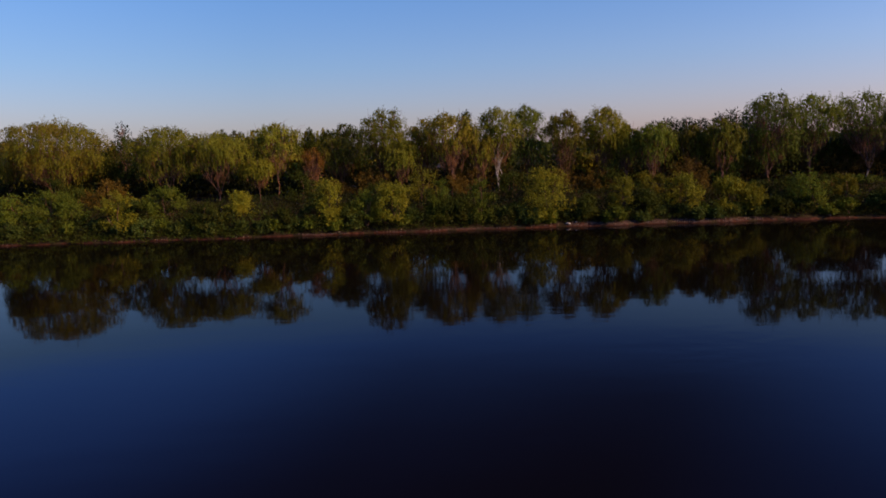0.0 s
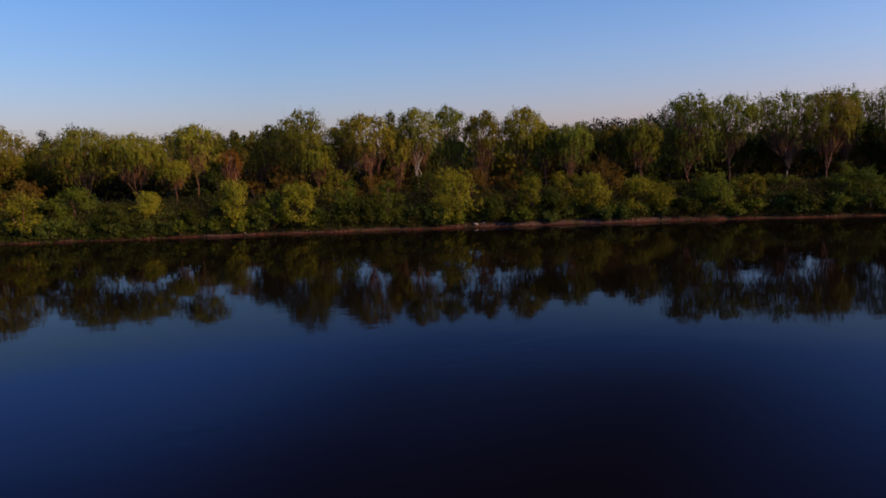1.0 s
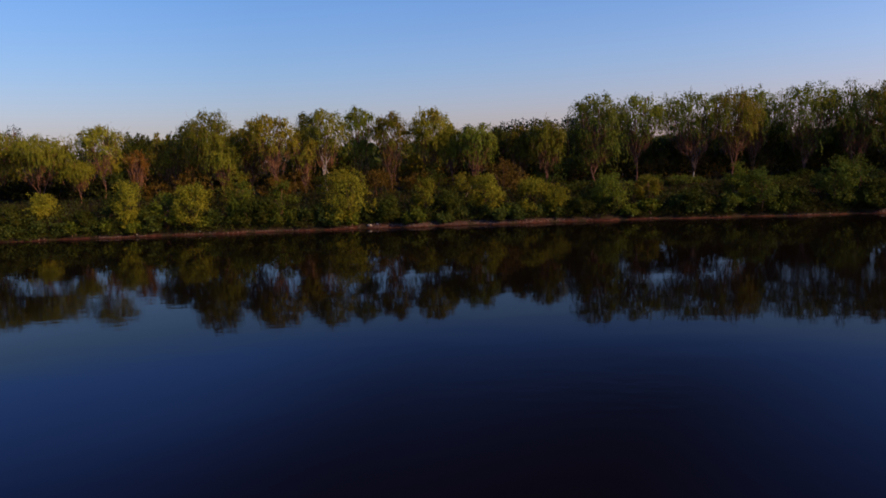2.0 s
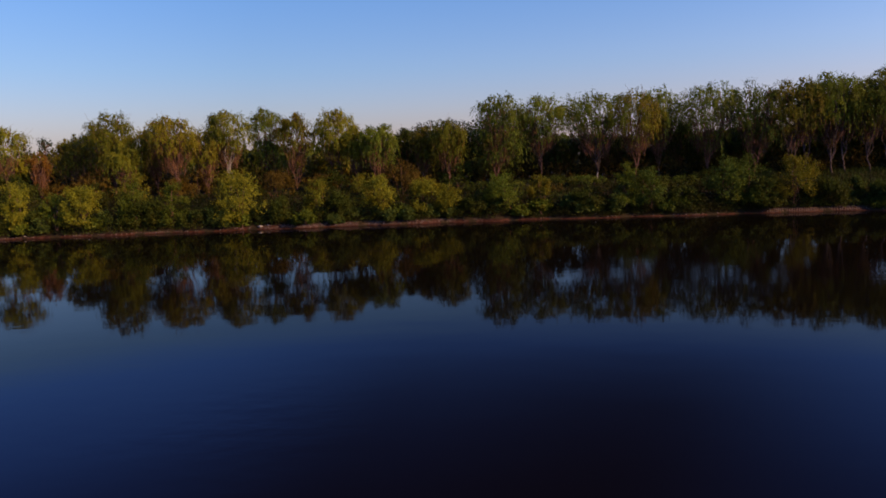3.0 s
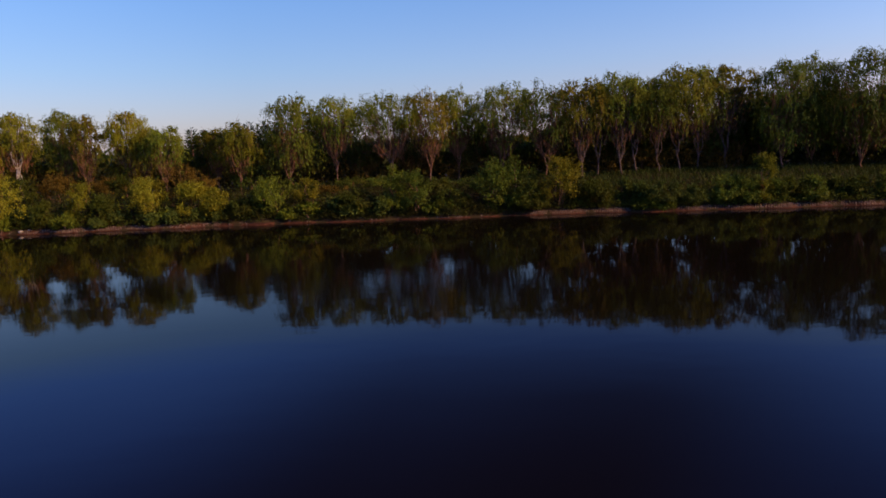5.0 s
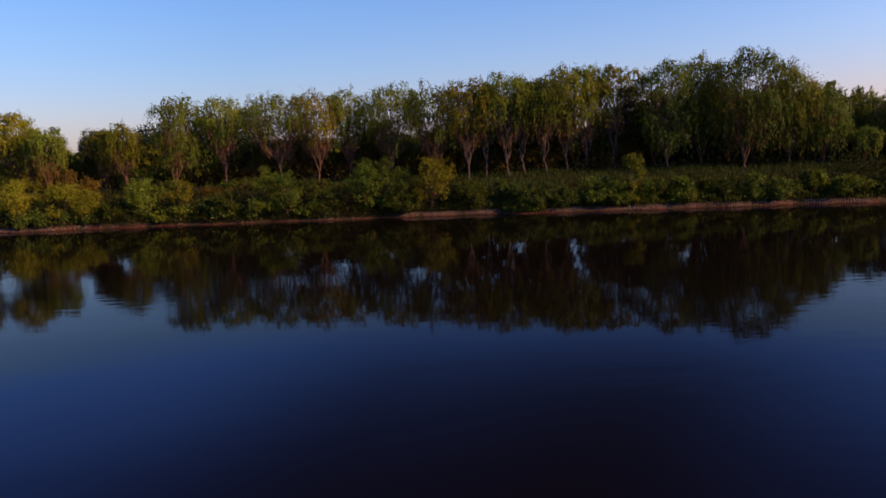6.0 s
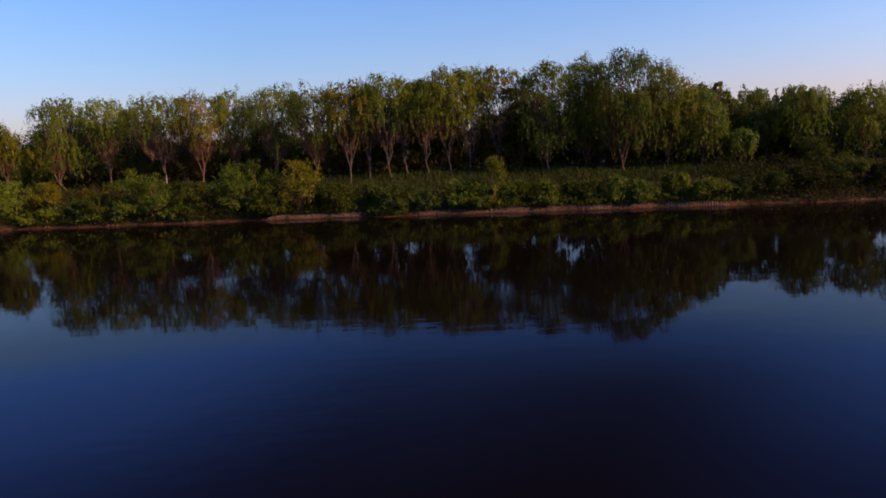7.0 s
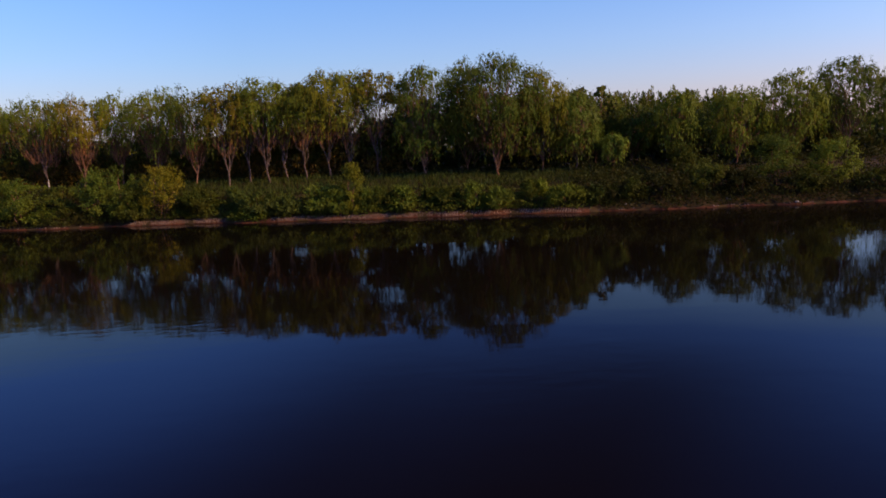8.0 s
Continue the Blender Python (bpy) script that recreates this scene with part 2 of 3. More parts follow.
def ground_height(x, d):
    """Height over x and the distance d inland of the shoreline; the near bank lies 160 m across the river."""
    y = np.where(d < 400, shore(x) + d, d)
    return np.where(d < -150, np.interp(-d, [150, 165, 190, 4000], [-3, 1.0, 2.5, 3.0]), ground_z(x, y))


xs = np.concatenate([[-3000, -1200, -500, -250, -130], np.arange(-80, 150.1, 1.0), [180, 260, 500, 1200, 3000]])
ds = np.concatenate([[-3500, -900, -300, -190, -165, -150, -100, -60, -20, -6, -2, -0.8, -0.3, 0, 0.4, 0.95, 1.3], np.arange(2, 20, 0.8), [22, 26, 32, 40, 60, 100, 140, 300, 900, 3500]])
ground_mesh = sheet("ground", xs, ds, ground_height)
co = np.empty(len(ground_mesh.vertices) * 3, np.float32)
ground_mesh.vertices.foreach_get("co", co)
co = co.reshape(-1, 3)
co[:, 1] += shore(co[:, 0]).astype(np.float32)
ground_mesh.vertices.foreach_set("co", co.ravel())
ground_mesh.update()
tagged(part("ground", ground_mesh, GROUND), "dark earth river bank with leaf litter, sloping to the water", "ground", kind="structure")
tagged(part("water", sheet("water", np.linspace(-3000, 3000, 7), np.array([-140, -60, 0, 30, 52.0]), lambda x, y: x * 0), WATER),
       "calm dark blue river water mirroring trees and sky", "river", kind="structure")


# ---- plants ----
def sprays(rng, lobes, count, per, droop, size, heart, rise, fall, spread, core, core_size):
    """Leaves on sprays of three strands that spring from the lobes of a crown, arch outwards and hang."""
    k = len(lobes)
    n = k * count
    c = np.repeat(lobes[:, :3], count, 0)
    r = np.repeat(lobes[:, 3], count)[:, None]
    u = rng.normal(size=(n, 3))
    u[:, 2] = np.abs(u[:, 2]) * rng.choice([1, 1, 1, -0.7], n)
    u = unit(u)
    start = c + u * r * np.sqrt(rng.uniform(0.25, 1.0, (n, 1))) * np.array([1, 1, 0.8])
    away = unit((u + 0.6 * unit(c - heart)) * np.array([1, 1, 0.0]))
    ln = droop * rng.uniform(0.5, 1.1, (n, 1)) * rng.choice([0.5, 0.75, 1.0, 1.0, 1.8], (n, 1))
    # three strands to a spray
    c, start, away, ln = (np.repeat(q, 3, 0) for q in (c, start, away, ln))
    n *= 3
    start = start + rng.normal(size=(n, 3)) * 0.09
    away = unit(away + rng.normal(size=(n, 3)) * np.array([0.3, 0.3, 0.0]))
    ln = (ln * rng.uniform(0.7, 1.1, (n, 1)))[:, :, None]
    s = ((np.arange(per) + rng.uniform(0, 1, (n, per))) / per)[:, :, None]
    up = np.array([0, 0, 1.0])
    at = start[:, None] + away[:, None] * (spread * ln * s * (1.6 - 0.6 * s)) + up * ln * (rise * s - fall * s * s)
    way = away[:, None] * spread * (1.6 - 1.2 * s) + up * (rise - 2 * fall * s) + rng.normal(size=(n, per, 3)) * 0.27
    at = at + rng.normal(size=at.shape) * 0.035
    facing = unit(at - (c * 0.7 + heart * 0.3)[:, None]) + up * 0.3
    outer = leaves(rng, at.reshape(-1, 3), way.reshape(-1, 3), *size, facing.reshape(-1, 3))
    # the close inner leaves of each lobe
    m = k * core
    c2 = np.repeat(lobes[:, :3], core, 0)
    out = unit(rng.normal(size=(m, 3)) + np.array([0, 0, 0.25]))
    at = c2 + out * np.repeat(lobes[:, 3], core)[:, None] * rng.uniform(0.4, 0.85, (m, 1)) * np.array([1, 1, 0.8])
    inner = leaves(rng, at, np.cross(out, rng.normal(size=(m, 3))) + np.array([0, 0, -0.6]), *core_size, out * 1.6 + unit(at - heart))
    return np.concatenate([outer, inner])


def plant_base(name, x, y, z, label, category, group=""):
    e = new(name)
    e.location = (x, y, z)
    e.empty_display_size = 0.3
    return tagged(e, label, category, group)


def willow(seed, kind, x, y, top, width, clear, fork_z, label, dense=1.0, thin=0.3, hang=1.0, bark=None, limb_bark=None, twigs=16, core=(44, 0.3, 0.15)):
    """A many-limbed willow: a short slim trunk, limbs fanned upwards, and a domed crown of hanging sprays.
    clear: where the leaves begin over the ground; fork_z: where the trunk forks."""
    rng = np.random.default_rng(seed)
    bark = bark or BARK
    limb_bark = limb_bark or bark
    z0 = float(ground_z(x, y)) - 0.05
    h = top - z0
    tree = plant_base("willow_tree", x, y, z0, label, "tree", "willows along the bank")
    fork = np.array([rng.normal() * 0.12 * (1 + fork_z * 0.5), rng.normal() * 0.15, fork_z])
    rx, ry = width / 2, width / 2 * 0.9
    low = clear + 0.5
    cz, rz = (low + h) / 2, (h - low) / 2
    # lobes of the crown over a rounded, uneven dome, broad above and ragged below
    nl = int(rng.integers(25, 31) * min(2.4, max(0.7, width / 4.2)))
    lobes = []
    for i in range(nl * 9):
        if len(lobes) >= nl:
            break
        v = rng.normal(size=3)
        v[2] = v[2] * 0.9 + 0.35
        v /= np.linalg.norm(v)
        k = rng.uniform(0.9, 1.0) if v[2] > 0.1 else rng.uniform(0.5, 1.0)
        lr = rng.uniform(0.12, 0.19) * (min(width, 6.0) + 1.2) * 0.8
        if i == 0:
            v, k = np.array([rng.normal() * 0.2, 0, 1.0]), 1.0
        q = np.array((v[0] * (rx - lr * 0.6) * k, v[1] * (ry - lr * 0.6) * k, cz + v[2] * (rz - lr * 0.75) * k))
        if all(np.linalg.norm(q - np.array(o[:3])) > 0.6 * (lr + o[3]) for o in lobes):
            lobes.append((*q, lr))
    lobes = np.array(lobes)
    heart = np.array([0, 0, cz])
    base_r = (0.020 + 0.0062 * h) * rng.uniform(0.8, 1.15)
    part("trunk", tubes([(bend(rng, (0, 0, -0.15), fork, 0.0, 5, 0.014), np.linspace(base_r * 1.15, base_r * 0.8, 5))], 8), bark, tree)
    n_limb = int(rng.integers(4, 7))
    turn = rng.uniform(0, 6.28)
    ang = np.arctan2(lobes[:, 1], lobes[:, 0])
    for i in range(n_limb):
        a = turn + i * 2 * math.pi / n_limb
        near = np.abs((ang - a + math.pi) % (2 * math.pi) - math.pi) < math.pi / n_limb
        reach = rng.uniform(0.3, 0.6)
        tip = np.array([math.cos(a) * rx * reach, math.sin(a) * ry * reach, low + (h - low) * rng.uniform(0.62, 0.9)])
        main = bend(rng, fork * np.array([1, 1, rng.uniform(0.82, 1.0)]), tip, -0.2, 8, 0.022)
        limb = part("limb", tubes([(main, np.linspace(base_r * 0.58, 0.018, 8))], 6), limb_bark, tree)
        paths = []
        for lobe in lobes[near]:
            q = main[int(rng.integers(2, 7))]
            paths.append((bend(rng, q, lobe[:3], 0.2, 5, 0.05), np.linspace(0.032, 0.012, 5)))
            for _ in range(2):
                e = lobe[:3] + rng.normal(size=3) * lobe[3] * 0.6
                paths.append((bend(rng, lobe[:3], e, 0.1, 3, 0.05), np.linspace(0.012, 0.005, 3)))
        if paths:
            tagged(part("branch_mass", tubes(paths, 4), limb_bark, limb), "thin side branches", kind="stuff")
    n = int(twigs * len(lobes) * min(1.0, dense))
    pick = lobes[rng.integers(0, len(lobes), n)]
    t = rng.uniform(0.3, 0.9, (n, 1))
    at = fork * (1 - t) + (pick[:, :3] - np.array([0, 0, 0.35])) * t + rng.normal(size=(n, 3)) * 0.3 * t
    v = leaves(rng, at, (pick[:, :3] - fork) + rng.normal(size=(n, 3)) * 0.5 + np.array([0, 0, 0.6]), 0.7, 0.036)
    tagged(part("twig_mass", polygons("twig_mass", v, 4), TWIG, tree), "fine reddish brown twigs", kind="stuff")
    droop = hang * min(1.7, 0.2 * (h - low) + 0.45)
    v = sprays(rng, lobes, max(2, int(9 * dense)), 9, droop, (0.27, 0.052), heart, 0.16, 1.0, 0.34, core[0], core[1:])
    v = v[np.repeat(v.reshape(-1, 4, 3)[:, :, 2].min(1) > min(clear * 0.7, 2.2) + 0.1, 4)]
    # the lower crown is thinner and shows its limbs
    mid = v.reshape(-1, 4, 3).mean(1)
    keep = np.interp((mid[:, 2] - low) / (h - low), [0.0, 0.35, 0.75], [1 - thin, 1 - thin * 0.7, 1.0])
    v = v[np.repeat(rng.uniform(size=len(mid)) < keep, 4)]
    part("crown", polygons("crown", v, 4), LEAF[kind], tree)
    return tree


def bush(seed, kind, x, y, top, width, label, name="willow_bush", count=9, leaf=(0.155, 0.054)):
    """A rounded bush: shoots that rise from the ground and splay, leafy from top to bottom."""
    rng = np.random.default_rng(seed)
    z0 = float(ground_z(x, y)) - 0.05
    h = max(0.8, top - z0)
    thing = plant_base(name, x, y, z0, label, "bush", "bushes along the water")
    lobes = []
    for i in range(int(9 + 5.5 * width)):
        a = rng.uniform(0, 6.28)
        z = rng.uniform(0.1, 0.98) if i else 1.0
        lr = rng.uniform(0.17, 0.3) * min(width, h) * 0.72
        room = math.sqrt(max(0.04, 1 - max(0, z - 0.42) ** 2 / 0.37)) * (0.8 + 0.2 * min(1, z / 0.3))
        k = rng.uniform(0.6, 1.05) if i else 0.1
        side = max(0.05, width / 2 - lr * 0.6)
        lobes.append((math.cos(a) * k * room * side, math.sin(a) * k * room * side * 0.9, max(0.1, z * (h - lr * 1.15 - 0.1)), lr))
    lobes = np.array(lobes)
    for b in lobes[:5]:
        foot = (rng.normal() * 0.12, rng.normal() * 0.12, -0.1)
        part("stem", tubes([(bend(rng, foot, b[:3], 0.1, 5, 0.05), np.linspace(0.032, 0.01, 5))], 5), BARK, thing)
    v = sprays(rng, lobes, count, 6, 0.21 * min(2.6, h), leaf, np.array([0, 0, h * 0.35]), 0.95, 0.75, 0.4, 4 * count, (0.17, 0.09))
    v = v[np.repeat(v.reshape(-1, 4, 3)[:, :, 2].min(1) > 0.03, 4)]
    part("foliage", polygons("foliage", v, 4), LEAF[kind], thing)
    return thing


TREE_WORDS = {
    "W": "round-crowned willow with drooping olive green sprays on the bank",
    "Y": "yellow-green willow with several slim stems on the bank",
    "G": "fresh green willow with hanging sprays on the bank",
    "F": "deep green willow with long hanging sprays on the bank",
    "D": "dark green tree behind the front willows, shade partly in its leaf colour",
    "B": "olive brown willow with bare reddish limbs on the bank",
    "A": "olive and amber willow with bare fanned limbs on the bank",
    "O": "small rust-coloured tree with fine upright twigs on the bank",
}
# form of a willow: where the leaves begin, where the trunk forks, density, thinness below, length of the sprays
FORM = {
    "dome": (1.3, 0.5, 1.4, 0.1, 1.2),
    "umbrella": (2.2, 0.5, 1.4, 0.0, 1.0),
    "shaded": (0.5, 0.5, 1.0, 0.0, 1.0),
    "low": (1.3, 0.5, 1.0, 0.3, 1.1),
    "rust": (1.0, 0.3, 0.4, 0.2, 0.6),
    "twiggy": (1.4, 0.5, 0.8, 0.55, 0.9),
    "fan": (2.7, 1.0, 0.9, 0.5, 0.95),
    "open": (1.8, 0.7, 1.05, 0.33, 1.1),
    "stemmed": (2.9, 1.35, 0.95, 0.5, 1.2),
    "high": (4.6, 1.2, 0.9, 0.3, 0.6),
    "weeping": (0.8, 0.7, 1.15, 0.15, 1.3),
    "hanging": (2.0, 1.0, 1.0, 0.35, 1.2),
}
# kind, form, x, y, height of the top above the water, crown width
GROVE_A = [
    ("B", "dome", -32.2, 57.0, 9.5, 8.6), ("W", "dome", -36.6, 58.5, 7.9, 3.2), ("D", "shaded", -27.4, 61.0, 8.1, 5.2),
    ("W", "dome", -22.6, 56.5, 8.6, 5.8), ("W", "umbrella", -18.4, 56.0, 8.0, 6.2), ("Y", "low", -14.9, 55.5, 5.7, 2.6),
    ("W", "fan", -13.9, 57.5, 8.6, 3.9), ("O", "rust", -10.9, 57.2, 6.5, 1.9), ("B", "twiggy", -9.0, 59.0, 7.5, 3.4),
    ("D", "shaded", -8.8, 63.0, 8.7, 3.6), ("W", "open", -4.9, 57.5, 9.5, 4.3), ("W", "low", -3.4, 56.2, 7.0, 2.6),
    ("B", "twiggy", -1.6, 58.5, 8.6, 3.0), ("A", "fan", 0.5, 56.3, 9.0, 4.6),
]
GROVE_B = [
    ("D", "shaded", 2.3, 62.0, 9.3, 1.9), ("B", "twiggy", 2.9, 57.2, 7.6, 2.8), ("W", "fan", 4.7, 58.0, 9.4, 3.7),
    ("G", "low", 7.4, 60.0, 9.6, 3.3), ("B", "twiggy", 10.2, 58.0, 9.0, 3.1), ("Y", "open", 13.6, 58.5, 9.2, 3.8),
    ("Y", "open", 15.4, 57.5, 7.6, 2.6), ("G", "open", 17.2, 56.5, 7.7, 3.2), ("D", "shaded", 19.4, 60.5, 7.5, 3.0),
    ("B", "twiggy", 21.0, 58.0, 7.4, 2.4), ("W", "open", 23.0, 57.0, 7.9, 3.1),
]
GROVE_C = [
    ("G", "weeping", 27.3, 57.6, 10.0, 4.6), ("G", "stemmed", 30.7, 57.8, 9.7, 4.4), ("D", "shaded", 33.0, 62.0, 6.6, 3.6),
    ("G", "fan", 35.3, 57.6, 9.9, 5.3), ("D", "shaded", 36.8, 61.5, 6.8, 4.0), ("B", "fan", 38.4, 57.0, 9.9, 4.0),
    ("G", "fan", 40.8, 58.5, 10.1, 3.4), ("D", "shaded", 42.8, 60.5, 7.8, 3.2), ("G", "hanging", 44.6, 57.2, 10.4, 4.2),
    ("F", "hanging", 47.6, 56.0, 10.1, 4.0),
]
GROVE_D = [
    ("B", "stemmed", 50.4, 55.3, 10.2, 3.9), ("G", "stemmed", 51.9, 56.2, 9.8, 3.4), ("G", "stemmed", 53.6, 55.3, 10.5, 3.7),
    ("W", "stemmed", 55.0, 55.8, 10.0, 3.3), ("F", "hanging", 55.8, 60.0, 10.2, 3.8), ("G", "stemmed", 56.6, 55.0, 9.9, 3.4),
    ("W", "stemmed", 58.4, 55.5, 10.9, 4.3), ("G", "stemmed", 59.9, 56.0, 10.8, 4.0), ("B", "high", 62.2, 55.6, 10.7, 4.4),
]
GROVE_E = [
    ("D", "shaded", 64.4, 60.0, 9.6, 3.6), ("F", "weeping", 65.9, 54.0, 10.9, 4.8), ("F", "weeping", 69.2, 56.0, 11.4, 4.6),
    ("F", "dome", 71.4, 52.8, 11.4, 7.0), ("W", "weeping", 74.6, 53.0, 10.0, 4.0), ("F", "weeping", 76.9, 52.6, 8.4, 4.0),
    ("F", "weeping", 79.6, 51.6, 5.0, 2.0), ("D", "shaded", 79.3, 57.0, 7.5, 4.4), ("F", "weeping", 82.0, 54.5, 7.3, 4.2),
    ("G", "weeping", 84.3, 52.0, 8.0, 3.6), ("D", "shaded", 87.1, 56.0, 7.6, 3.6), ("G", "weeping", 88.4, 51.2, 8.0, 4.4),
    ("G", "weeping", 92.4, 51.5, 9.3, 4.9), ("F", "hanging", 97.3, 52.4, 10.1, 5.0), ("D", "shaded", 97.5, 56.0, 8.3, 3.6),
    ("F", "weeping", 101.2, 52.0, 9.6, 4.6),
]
for i, (kind, form, x, y, top, width) in enumerate(GROVE_A + GROVE_B + GROVE_C + GROVE_D + GROVE_E):
    clear, fork_z, dense, thin, hang = FORM[form]
    pale = x in (35.3, 4.7)
    width, thin = (width * 1.16, thin * 0.7) if 24 < x < 33 else (width * 1.3, thin * 0.6) if 33 <= x < 49 else (width * 1.28, thin * 0.7) if 49 < x < 64 else (width * 1.06, thin)
    bark = PALE_BARK if pale else GREY_BARK if 49 < x < 64 else BARK
    limb_bark = PALE_BARK if x == 4.7 else GREY_BARK if pale else None
    twigs = 80 if form == "rust" else 34 if kind in "BA" and x < 24 or 26 < x < 50 else 18
    core = (12, 0.2, 0.08) if form == "rust" else (34, 0.28, 0.13) if 33 < x < 49 else (44, 0.3, 0.15)
    willow(100 + i, kind, x, y, top, width, clear, fork_z, TREE_WORDS[kind], dense, thin, hang, bark, limb_bark, twigs, core)

# the shaded second row; its D leaves carry some of that shade as colour
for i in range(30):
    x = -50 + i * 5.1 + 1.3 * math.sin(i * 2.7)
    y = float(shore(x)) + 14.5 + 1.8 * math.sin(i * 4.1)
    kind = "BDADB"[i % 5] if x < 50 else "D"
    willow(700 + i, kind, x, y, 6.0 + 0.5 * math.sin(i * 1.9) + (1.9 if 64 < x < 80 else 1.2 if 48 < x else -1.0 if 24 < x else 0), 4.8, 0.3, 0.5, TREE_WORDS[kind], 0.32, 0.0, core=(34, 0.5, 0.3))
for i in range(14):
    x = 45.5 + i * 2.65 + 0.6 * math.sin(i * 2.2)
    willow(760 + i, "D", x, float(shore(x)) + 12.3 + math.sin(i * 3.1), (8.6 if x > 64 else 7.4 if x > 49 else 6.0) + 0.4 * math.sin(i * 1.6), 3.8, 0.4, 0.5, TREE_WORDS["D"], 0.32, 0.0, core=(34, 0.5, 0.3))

BUSH_WORDS = {
    "Y": "yellow-green willow bush at the water's edge",
    "G": "dense green leafy bush at the water's edge",
    "F": "deep green bush on the shaded bank",
    "W": "slender upright olive green willow shrub on the bank",
    "I": "low bush above the water, its leaves coloured near black for shade",
    "D": "low dark green bush on the bank, shade partly in its leaf colour",
    "A": "bush with amber yellow leaves at the water's edge",
}
BUSHES_A = [
    ("G", -31.3, 50.0, 3.5, 2.1), ("G", -29.1, 50.5, 3.8, 3.1), ("G", -27.5, 50.5, 3.4, 2.1), ("Y", -23.2, 49.0, 3.5, 2.3),
    ("G", -20.9, 51.4, 3.7, 3.0), ("D", -22.7, 51.0, 3.0, 2.5), ("D", -17.3, 49.7, 2.6, 3.3), ("Y", -15.1, 51.0, 3.3, 2.0),
    ("D", -11.8, 49.9, 2.0, 2.3), ("Y", -8.3, 49.8, 3.9, 2.0), ("D", -9.3, 50.2, 2.9, 2.1), ("G", -5.7, 50.1, 3.0, 1.8),
    ("Y", -3.7, 49.9, 3.7, 2.7), ("D", -6.9, 50.4, 2.2, 2.5), ("G", -0.4, 50.9, 3.7, 1.9), ("D", 0.2, 50.4, 2.4, 2.5),
]
BUSHES_B = [
    ("G", 2.7, 50.6, 3.6, 2.4), ("D", 1.2, 50.6, 2.5, 2.1), ("Y", 7.6, 50.6, 4.4, 3.7), ("D", 5.5, 50.8, 1.8, 2.1),
    ("D", 10.4, 50.7, 2.3, 1.7), ("Y", 13.1, 50.9, 3.4, 1.7), ("D", 14.7, 50.9, 2.8, 2.1), ("Y", 17.7, 51.2, 3.7, 3.0),
    ("Y", 21.0, 51.2, 3.3, 2.5), ("Y", 22.6, 51.2, 2.7, 2.1), ("D", 24.6, 51.1, 2.0, 2.5), ("G", 26.9, 50.9, 3.6, 2.6),
    ("A", 29.5, 50.8, 3.1, 1.5),
]
BUSHES_C = [
    ("G", 35.8, 50.2, 3.8, 1.8), ("F", 37.3, 49.9, 3.4, 2.2), ("D", 33.1, 50.6, 2.3, 2.9), ("D", 39.8, 50.0, 2.2, 2.4),
    ("F", 42.6, 49.9, 4.0, 2.4), ("F", 44.5, 50.0, 4.1, 2.8), ("A", 47.6, 49.4, 4.1, 2.7), ("D", 45.6, 49.4, 2.7, 2.4),
    ("W", 60.9, 47.2, 3.6, 1.25), ("F", 61.8, 47.4, 1.8, 1.2), ("F", 60.0, 47.3, 1.8, 1.2),
]
# the I bushes get their shade from a darker leaf colour
BUSHES_D = [
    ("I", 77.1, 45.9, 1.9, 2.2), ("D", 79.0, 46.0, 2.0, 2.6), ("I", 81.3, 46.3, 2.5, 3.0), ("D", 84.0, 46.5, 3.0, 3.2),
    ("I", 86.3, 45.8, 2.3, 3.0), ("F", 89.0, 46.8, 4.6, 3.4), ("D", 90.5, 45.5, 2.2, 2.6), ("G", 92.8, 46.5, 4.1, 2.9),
    ("D", 94.8, 45.5, 1.9, 2.9), ("D", 83.8, 50.0, 4.2, 2.8),
]
shrub_rng = random.Random(5)
x = 48.8
while x < 77.5:
    wide = shrub_rng.choice((0.9, 1.2, 1.6, 2.2, 3.0))
    x += wide * 0.36
    inland = shrub_rng.uniform(0.75, 2.2)
    bush(1500 + int(x * 10), shrub_rng.choice("FHDHFDFG"), x, float(shore(x)) + inland, 1.35 + 0.3 * inland + shrub_rng.uniform(0, 1.0) * (0.4 + 0.2 * wide), wide, "low green shrub hanging over the stone edge of the bank", "low_shrub", 7, (0.27, 0.062))
    x += wide * 0.38 + shrub_rng.choice((-0.2, 0.1, 0.3, 0.6, 0.9))
# tufts of broad-leaved plants in front of the bushes
tuft_rng = random.Random(11)
x = -36.0
while x < 46.0:
    wide = tuft_rng.uniform(0.7, 1.5)
    x += wide * 0.45
    inland = tuft_rng.uniform(0.45, 1.3)
    bush(1800 + int(x * 10), tuft_rng.choice("HHHG" if x < 30 else "HFHD"), x, float(shore(x)) + inland, 0.75 + 0.35 * inland + tuft_rng.uniform(0, 0.7), wide, "tuft of broad green leaves above the water's edge", "leafy_plant", 5, (0.24, 0.085))
    x += wide * 0.45 + tuft_rng.choice((-0.2, 0.1, 0.5, 1.1))
